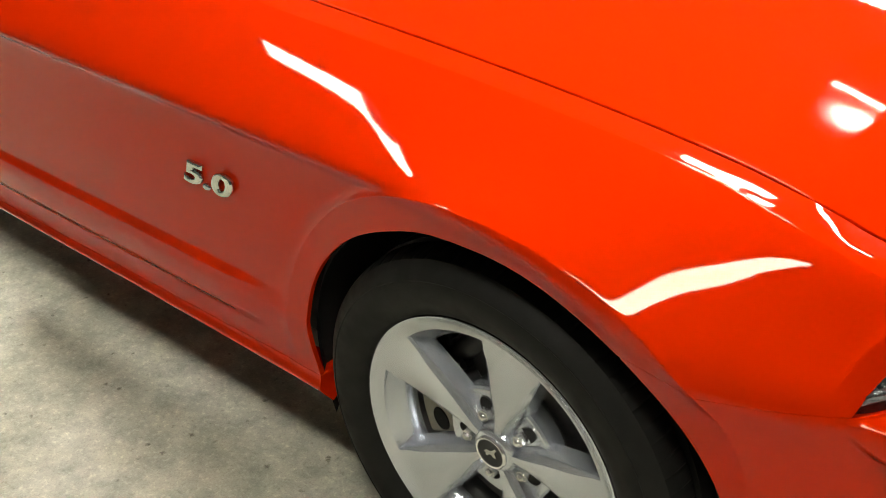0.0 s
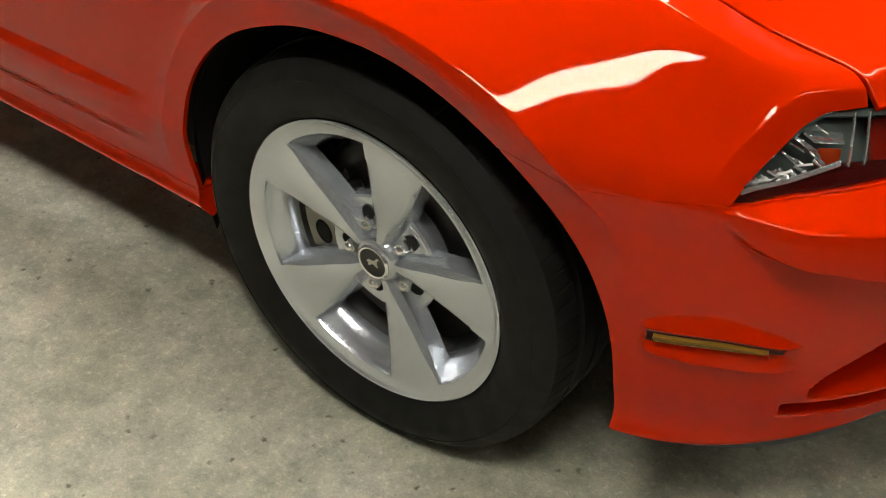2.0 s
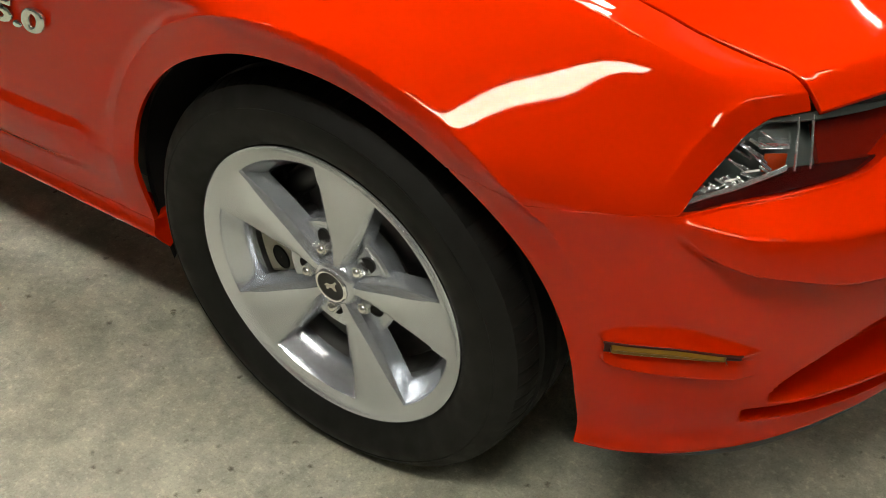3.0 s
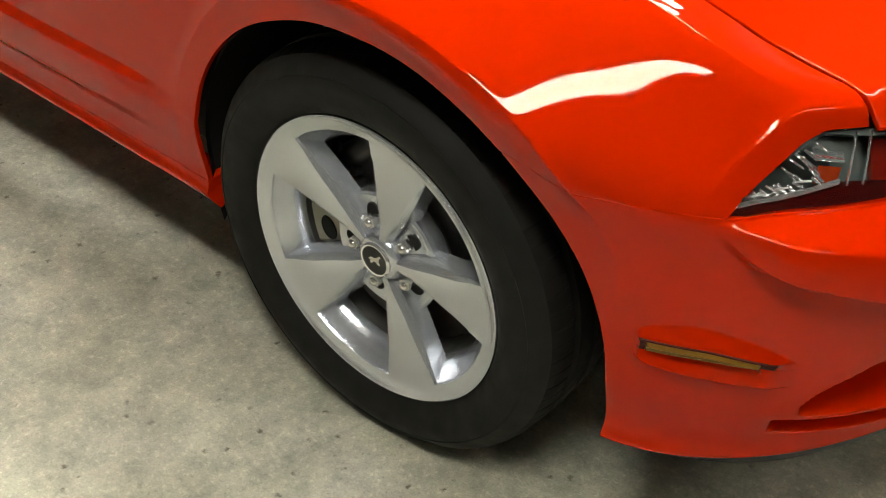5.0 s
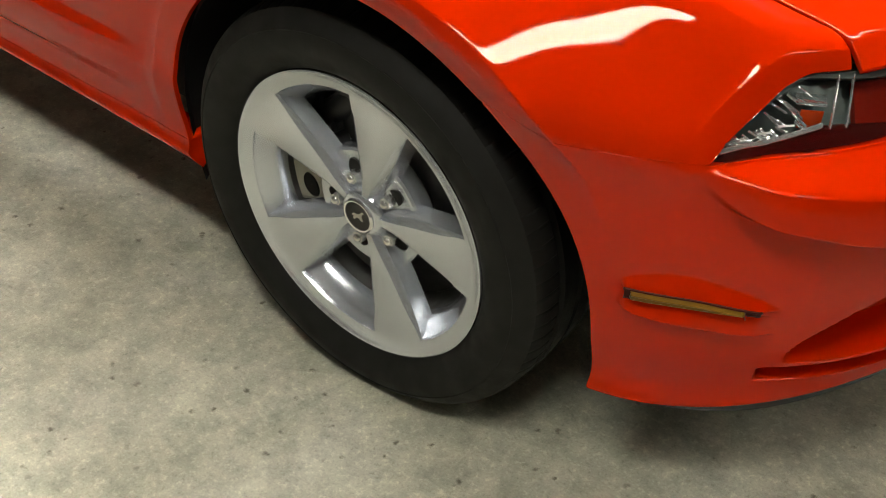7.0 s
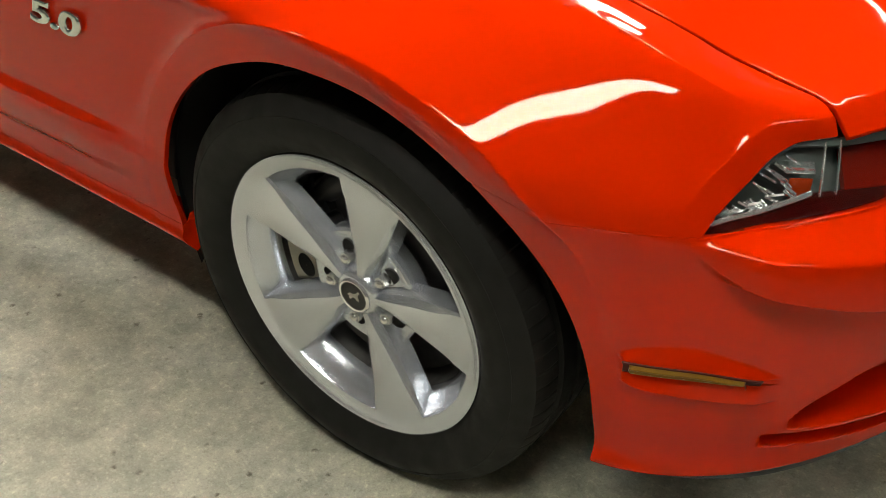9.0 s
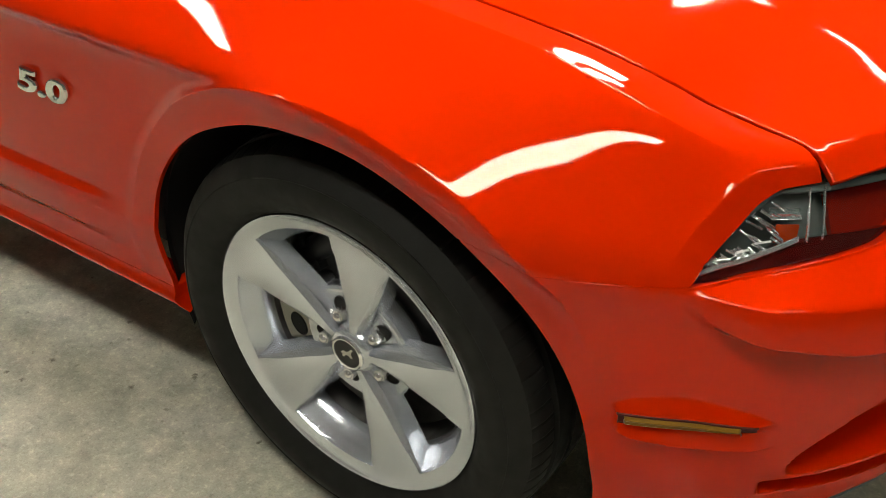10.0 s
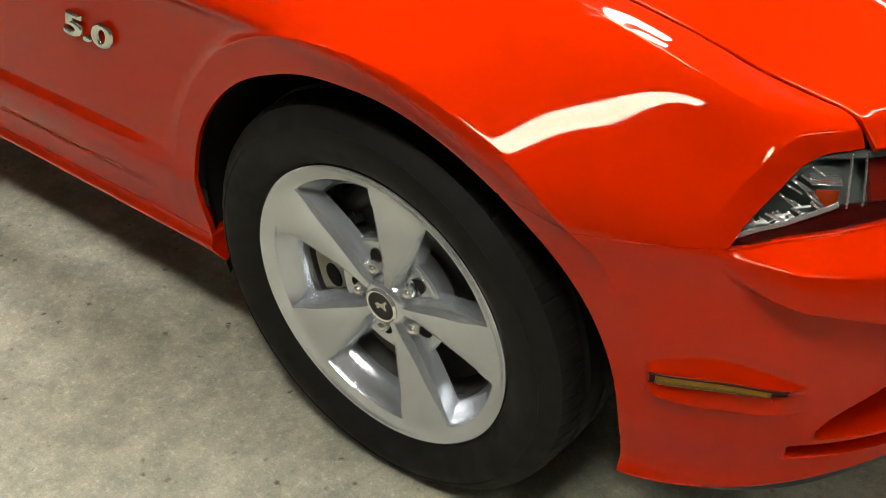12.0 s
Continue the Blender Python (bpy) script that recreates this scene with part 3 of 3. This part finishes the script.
def tyre():
    prof = [(0.236, 0.03), (0.243, 0.012), (0.247, 0.004), (0.252, -0.002), (0.262, -0.009), (0.275, -0.0150), (0.290, -0.0175), (0.302, -0.0155),
            (0.310, -0.0125), (0.312, -0.0135), (0.320, -0.008), (0.328, -0.001), (0.337, 0.008), (0.341, 0.018), (0.344, 0.032), (0.3445, 0.052), (0.335, 0.054), (0.335, 0.061),
            (0.3465, 0.063), (0.347, 0.095), (0.336, 0.097), (0.336, 0.105), (0.347, 0.107), (0.347, 0.14), (0.336, 0.142), (0.336, 0.15), (0.346, 0.152),
            (0.340, 0.185), (0.330, 0.205), (0.29, 0.225), (0.24, 0.20)]

    def notch(i, k, r):
        if 12 <= k <= 15 and i % 8 == 0:
            return r - (0.0004 if k == 12 else 0.0014)
        return r

    bm = turned(prof, 640, wobble=notch)
    for v in bm.verts:
        low = -HZ + 0.0005
        if v.co.z < low:
            v.co.y -= 0.35 * (low - v.co.z) * (1 if v.co.y < 0.1 else -1)
            v.co.z = low
    return bm


part("tyre", tyre(), RUBBER, wheel, "black road tyre", 22)


def spoke(a):
    bm = bmesh.new()
    rs = [0.026, 0.036, 0.047, 0.06, 0.075, 0.09, 0.105, 0.12, 0.14, 0.16, 0.18, 0.195, 0.207, 0.2195, 0.231]
    half = pchip([0.02, 0.05, 0.08, 0.10, 0.13, 0.16, 0.2195, 0.24], [0.007, 0.0145, 0.0235, 0.029, 0.0365, 0.043, 0.0545, 0.061])
    slope = pchip([0.02, 0.05, 0.07, 0.10, 0.15, 0.21, 0.24], [0.006, 0.009, 0.011, 0.010, 0.008, 0.006, 0.003])
    face = pchip([0.02, 0.05, 0.09, 0.15, 0.2195, 0.24], [0.022, 0.0215, 0.0195, 0.0145, 0.0082, 0.0055])
    flat = pchip([0.02, 0.06, 0.10, 0.16, 0.205, 0.24], [0.45, 0.50, 0.66, 0.80, 0.95, 0.97])
    drop = pchip([0.02, 0.06, 0.10, 0.16, 0.205, 0.24], [0.008, 0.009, 0.0075, 0.0055, 0.0022, 0.0015])
    c, s = math.cos(radians(a)), math.sin(radians(a))
    rows = []
    for r in rs:
        w, y, b, dip = float(half(r)), float(face(r)), float(flat(r)), float(drop(r))
        deep = 0.034 if r < 0.2 else 0.034 - (r - 0.2) * 0.6
        out = float(slope(r))
        crown = 0.0040 * float(step(0.04, 0.09, r)) * (1 - float(step(0.17, 0.215, r)))
        row = []
        for e, yy in ((-w - out, y + deep), (-w - 0.0012, y + dip + 0.0016), (-w, y + dip), (-w * b, y), (-w * b * 0.5, y - crown * 0.75), (0, y - crown), (w * b * 0.5, y - crown * 0.75),
                      (w * b, y), (w, y + dip), (w + 0.0012, y + dip + 0.0016), (w + out, y + deep)):
            rr = math.sqrt(max(r * r - (e * e if r > 0.18 else 0), 0)) if r > 0.18 else r
            row.append(bm.verts.new((rr * s + e * c, yy, rr * c - e * s)))
        rows.append(row)
    for p, q in zip(rows, rows[1:]):
        for k in range(10):
            bm.faces.new((p[k], p[k + 1], q[k + 1], q[k]))
    bm.faces.new(rows[0])
    return bm


for n in range(5):
    part("spoke", spoke(PHASE + 36 + 72 * n), ALLOY, wheel, angle=19)

part("hub_plate", turned([(0.001, 0.040), (0.040, 0.041), (0.066, 0.0425), (0.085, 0.043), (0.092, 0.0405), (0.099, 0.0400), (0.103, 0.043), (0.105, 0.052), (0.105, 0.072), (0.001, 0.077)], 80), ALLOY, wheel, angle=25)


def lug_nut():
    bm = bmesh.new()
    bmesh.ops.create_cone(bm, cap_ends=True, segments=6, radius1=0.0112, radius2=0.0106, depth=0.020, matrix=pose(0, -0.006, 0, 90))
    bmesh.ops.bevel(bm, geom=list(bm.edges), offset=0.0012, segments=2, affect="EDGES", profile=0.5)
    bmesh.ops.create_uvsphere(bm, u_segments=16, v_segments=8, radius=0.0082, matrix=pose(0, -0.0145, 0, 90))
    bmesh.ops.create_cone(bm, cap_ends=True, segments=24, radius1=0.0135, radius2=0.0128, depth=0.004, matrix=pose(0, 0.003, 0, 90))
    return bm


part("hub_boss", turned([(0.028, 0.0175), (0.033, 0.0185), (0.038, 0.023), (0.042, 0.032), (0.044, 0.044)], 64), ALLOY, wheel)
first = part("lug_nut", lug_nut(), NUT, wheel, "steel lug nut")
# no hole is cut: a dark disc gives the shade round each nut
pocket = part("lug_hole", turned([(0.0005, 0.0), (0.0155, 0.0), (0.0160, -0.0015), (0.0165, 0.002)], 28), DARK, wheel, "flat dark disc for the shade in a lug hole")
for n in range(5):
    a = radians(PHASE + 72 * n)
    for src in (first, pocket):
        ob = src if n == 0 else src.copy()
        if n:
            scene.collection.objects.link(ob)
        far = 0.0580 if src is first else 0.0640
        ob.matrix_basis = pose(far * math.sin(a), 0.0425, far * math.cos(a), 0, math.degrees(a), 0) @ Matrix.Diagonal((0.86, 1, 1.30, 1) if src is pocket else (1, 1, 1, 1))

cap = part("centre_cap", turned([(0.0005, 0.0155), (0.0235, 0.0155), (0.0245, 0.0150), (0.0247, 0.019), (0.026, 0.037)], 64), GLOSS_BLACK, wheel, "black centre cap")
part("cap_ring", turned([(0.0245, 0.017), (0.0250, 0.0135), (0.0275, 0.0130), (0.0298, 0.0155), (0.0305, 0.027)], 64), CHROME, cap, "chrome ring")


def blade(points, y0, y1):
    """A flat plate cut to an outline."""
    bm = bmesh.new()
    f = bm.faces.new([bm.verts.new((x, y0, z)) for x, z in points])
    r = bmesh.ops.extrude_face_region(bm, geom=[f])
    for v in r["geom"]:
        if isinstance(v, bmesh.types.BMVert):
            v.co.y = y1
    return bm


part("cap_emblem", blade([(-0.013, -0.002), (-0.008, 0.003), (-0.002, 0.002), (0.003, 0.005), (0.008, 0.011), (0.012, 0.009), (0.008, 0.006), (0.007, 0.0), (0.010, -0.006), (0.006, -0.006), (0.003, -0.003),
                          (-0.003, -0.003), (-0.006, -0.008), (-0.010, -0.007), (-0.008, -0.002)], 0.0155, 0.0142), EMBLEM, cap, "small silver emblem shape")

# brake behind the spokes
brake = part("brake_disc", turned([(0.075, 0.085), (0.08, 0.072), (0.095, 0.070), (0.098, 0.082), (0.174, 0.082), (0.176, 0.085), (0.176, 0.110), (0.09, 0.112)], 96), IRON, car, "dark iron brake disc")
brake.location = (0, 0, HZ)


def caliper(a0, a1):
    bm = turned([(0.105, 0.062), (0.112, 0.056), (0.175, 0.056), (0.185, 0.064), (0.187, 0.13), (0.105, 0.13), (0.105, 0.062)], 20, a0, a1)
    bmesh.ops.holes_fill(bm, edges=[e for e in bm.edges if e.is_boundary])
    bmesh.ops.bevel(bm, geom=[e for e in bm.edges if e.is_manifold and e.calc_face_angle() > 0.9], offset=0.006, segments=2, affect="EDGES", profile=0.5)
    return bm


part("caliper", caliper(-114, -68), CAST_ALLOY, brake, "grey cast caliper")
# dark disc on the caliper's face paints the shade of its hole
part("caliper_hole", turned([(0.0005, 0), (0.018, 0), (0.0190, -0.0012), (0.020, 0.001)], 28), DARK, brake, "flat dark disc for the shade in a hole")
brake.children[-1].matrix_basis = pose(-0.138, 0.0550, -0.030, 0, -20, 0) @ Matrix.Diagonal((0.8, 1, 1.1, 1))


def tube(points, r, n=12):
    """A round tube along a line of points."""
    bm = bmesh.new()
    pts = [Vector(p) for p in points]
    rings = []
    for i, p in enumerate(pts):
        t = (pts[min(i + 1, len(pts) - 1)] - pts[max(i - 1, 0)]).normalized()
        a = t.orthogonal().normalized()
        b = t.cross(a)
        rr = r[i] if isinstance(r, (list, tuple)) else r
        rings.append([bm.verts.new(p + (a * math.cos(k * 2 * math.pi / n) + b * math.sin(k * 2 * math.pi / n)) * rr) for k in range(n)])
    for p, q in zip(rings, rings[1:]):
        for k in range(n):
            bm.faces.new((p[k], p[(k + 1) % n], q[(k + 1) % n], q[k]))
    bm.faces.new(rings[0][::-1])
    bm.faces.new(rings[-1])
    return bm


BLACK_IRON = material("black_iron", (0.035, 0.035, 0.036), 0.34, 0.4)
grain(BLACK_IRON, 70, 0.3, 0.5)
part("knuckle", tube([(-0.17, 0.11, 0.06), (-0.14, 0.09, 0.085), (-0.115, 0.085, 0.10), (-0.09, 0.09, 0.125), (-0.06, 0.11, 0.15)], [0.02, 0.024, 0.018, 0.022, 0.02]), BLACK_IRON, brake, "black steering knuckle")
part("brake_hose", tube([(-0.15, 0.085, 0.03), (-0.128, 0.078, 0.055), (-0.118, 0.076, 0.075), (-0.122, 0.078, 0.10), (-0.14, 0.09, 0.12)], 0.007), BLACK_IRON, brake, "black brake hose")
part("caliper_bolt", tube([(-0.098, 0.072, 0.092), (-0.092, 0.094, 0.094)], 0.012, 6), BLACK_IRON, brake, "black bolt head")
part("caliper_bracket", tube([(-0.155, 0.08, -0.005), (-0.135, 0.075, 0.03), (-0.10, 0.078, 0.06), (-0.075, 0.09, 0.075)], [0.016, 0.014, 0.014, 0.012]), BLACK_IRON, brake, "black bracket")

# ---- headlight ----
def lamp_place(depth):
    def f(u, s):
        p = surface(u, s)
        e = 1e-3
        n = np.cross(surface(u + e, s) - surface(u - e, s), surface(u, s + e * 4) - surface(u, s - e * 4))
        n /= np.linalg.norm(n, axis=-1, keepdims=True) + 1e-12
        n = np.where(n[..., 1:2] > 0, -n, n)
        return p - n * depth

    return f


def head_phi(u, s, p):
    return np.maximum(in_head(u, surface(u, s)[..., 2]) + 0.001, u - 1.05)


lens = skin("headlight", head_phi, 0.49, 1.06, 0.5, 6.0, 0.006, 0.05, GLASS, car, "clear headlight with chrome reflector", flange=0.004)
lens.visible_shadow = False

housing = skin("housing", head_phi, 0.49, 1.06, 0.5, 6.0, 0.008, 0.08, BEZEL, lens, "dark grey lamp housing", place=lamp_place(0.05), flange=0.005)


def strip(name, lo, hi, z0, z1, depth, mat, label="", thick=0.02):
    """A band inside the lamp between two heights, given along the lamp."""
    f0, f1 = pchip(*z0), pchip(*z1)

    def phi(u, s, p):
        z = surface(u, s)[..., 2]
        return np.maximum.reduce([f0(u) - z, z - f1(u), lo - u, u - hi, in_head(u, z) + 0.002])

    return skin(name, phi, lo - 0.01, hi + 0.01, 0.5, 6.0, min(0.005, (hi - lo) / 3), 0.03, mat, lens, label, place=lamp_place(depth), flange=thick, roll=0.0006)


strip("bezel_ledge", 0.53, 0.675, ([0.53, 0.545, 0.60, 0.68], [0.660, 0.667, 0.679, 0.695]), ([0.53, 0.545, 0.60, 0.68], [0.662, 0.670, 0.683, 0.700]), 0.010, REFLECTOR, "silver trim ledge", 0.005)
strip("bezel_lower", 0.53, 0.99, ([0.5, 1.1], [0.60, 0.60]), ([0.53, 0.545, 0.60, 0.68, 0.8], [0.659, 0.667, 0.680, 0.696, 0.690]), 0.014, BEZEL_REFLECTION, "glossy lower bezel coloured dark red as reflected paint", 0.03)
strip("bezel_upper", 0.56, 0.99, ([0.56, 0.60, 0.66, 0.72, 1.0], [0.685, 0.716, 0.741, 0.738, 0.730]), ([0.5, 1.1], [0.80, 0.80]), 0.010, UPPER, "grey green upper bezel", 0.03)
strip("inner_panel", 0.737, 0.99, ([0.5, 1.1], [0.676, 0.676]), ([0.5, 1.1], [0.735, 0.735]), 0.034, RED_REFLECTION, "glossy inner panel coloured dark red as reflected paint", 0.01)
for u0, lean in ((0.700, 0.020), (0.724, 0.022)):
    f = pchip([0.675, 0.745], [u0 - lean, u0])
    def rib_phi(u, s, p, f=f):
        z = surface(u, s)[..., 2]
        return np.maximum.reduce([np.abs(u - f(z)) - 0.0007, 0.692 - z, in_head(u, z) + 0.004])
    skin("divider", rib_phi, 0.67, 0.735, 0.5, 6.0, 0.0012, 0.02, REFLECTOR, lens, "thin clear divider rib", place=lamp_place(0.008), flange=0.004, roll=0.0004)


def in_lamp(ob, u, z, depth, turn=0.0):
    t = np.linspace(0, 7, 701)
    p = surface(np.full(701, u), t)
    k = np.abs(p[:, 2] - z).argmin()
    q = lamp_place(depth)(np.array([u]), np.array([t[k]]))[0]
    n = p[k] - lamp_place(0.01)(np.array([u]), np.array([t[k]]))[0]
    ob.matrix_basis = Matrix.Translation(q) @ Vector((0, -1, 0)).rotation_difference(Vector(n)).to_matrix().to_4x4() @ pose(0, 0, 0, 0, turn, 0)
    return ob


upper = in_lamp(part("facet", box(bmesh.new(), -0.019, 0.019, -0.001, 0.001, -0.008, 0.008, 0.0006), REFLECTOR, lens, "flat chrome facet"), 0.668, 0.722, 0.030, -8)
upper.matrix_basis = upper.matrix_basis @ pose(0, 0, 0, -25, 0, 0)
lower = in_lamp(part("facet", box(bmesh.new(), -0.015, 0.013, -0.001, 0.001, -0.012, 0.012, 0.0006), ORANGE_REFLECTION, lens, "facet coloured orange red as reflected car paint"), 0.668, 0.703, 0.030, -8)
lower.matrix_basis = lower.matrix_basis @ pose(0, 0, 0, 30, 0, 0)
for n in range(8):
    u = 0.550 + 0.012 * n
    in_lamp(part("reflector_rib", box(bmesh.new(), -0.0008, 0.0008, -0.006, 0.006, -0.007, 0.007, 0.0004), REFLECTOR, lens), u, 0.670 + 0.0014 * n + 0.009, 0.02, 50)
shards = random.Random(11)
for n in range(30):
    u = 0.556 + 0.0034 * n
    span = max(0.0, float(HEAD_TOP(u)) - 0.014 - 0.682)
    z = 0.678 + 0.10 * (u - 0.556) + span * (0.15 + 0.8 * shards.random() ** 1.5)
    long, thin = 0.004 + 0.006 * shards.random() + 0.04 * (u - 0.556), 0.0010 + 0.0016 * shards.random()
    ob = part("reflector_facet", box(bmesh.new(), -long, long, -0.0010, 0.0010, -thin, thin, 0.0004), CHROME if n % 3 else REFLECTOR, lens)
    in_lamp(ob, u, float(z), 0.018 + 0.012 * shards.random(), 24 + 14 * (shards.random() - 0.5))
    ob.matrix_basis = ob.matrix_basis @ pose(0, 0, 0, 40 * (shards.random() - 0.3), 0, 24 * (shards.random() - 0.5))

# white slivers painted as highlights on the lamp's reflector
for u, z, turn, long in ((0.583, 0.705, 38, 0.008), (0.607, 0.722, 32, 0.011), (0.600, 0.690, 24, 0.007), (0.628, 0.697, 18, 0.009)):
    in_lamp(part("reflector_facet", box(bmesh.new(), -long, long, -0.001, 0.001, -0.0012, 0.0012, 0.0004), FIXTURE, lens, "white facet standing in for a glint"), u, z, 0.014, -turn)

# ---- side marker ----
def marker_phi(u, s, p):
    z = surface(u, s)[..., 2]
    return np.maximum.reduce([z - LENS_TOP(u) + 0.0005, LENS_LOW(u) + 0.0005 - z, 0.474 - u, u - 0.612])


def seal_phi(u, s, p):
    z = surface(u, s)[..., 2]
    return np.maximum.reduce([z - LENS_TOP(u), LENS_LOW(u) - 0.003 - z, 0.464 - u, u - 0.634])


marker = skin("side_marker", marker_phi, 0.46, 0.64, 6.0, 9.0, 0.004, 0.02, AMBER, car, "unlit amber side marker lens", place=lamp_place(-0.008), flange=0.009)
skin("marker_seal", seal_phi, 0.455, 0.645, 6.0, 9.0, 0.003, 0.02, SEAL, marker, "dark red seal", place=lamp_place(-0.0012), flange=0.003)

# ---- badge ----
curve = bpy.data.curves.new("badge", "FONT")
curve.body = "5.0"
curve.size, curve.extrude, curve.bevel_depth, curve.shear = 0.058, 0.0015, 0.0034, 0.2
curve.offset = -0.0008
curve.bevel_resolution = 2
temp = bpy.data.objects.new("badge_text", curve)
scene.collection.objects.link(temp)
me = bpy.data.meshes.new_from_object(temp.evaluated_get(bpy.context.evaluated_depsgraph_get()))
bpy.data.objects.remove(temp)
badge = new("badge", me)
me.materials.clear()
me.materials.append(BADGE)
me.shade_flat()
badge.parent = car
tagged(badge, "chrome 5.0 number badge")
badge.matrix_basis = pose(-0.636, -0.014, 0.627, 90, 0, 0) @ Matrix.Diagonal((1.75, 1.0, 1.0, 1.0))
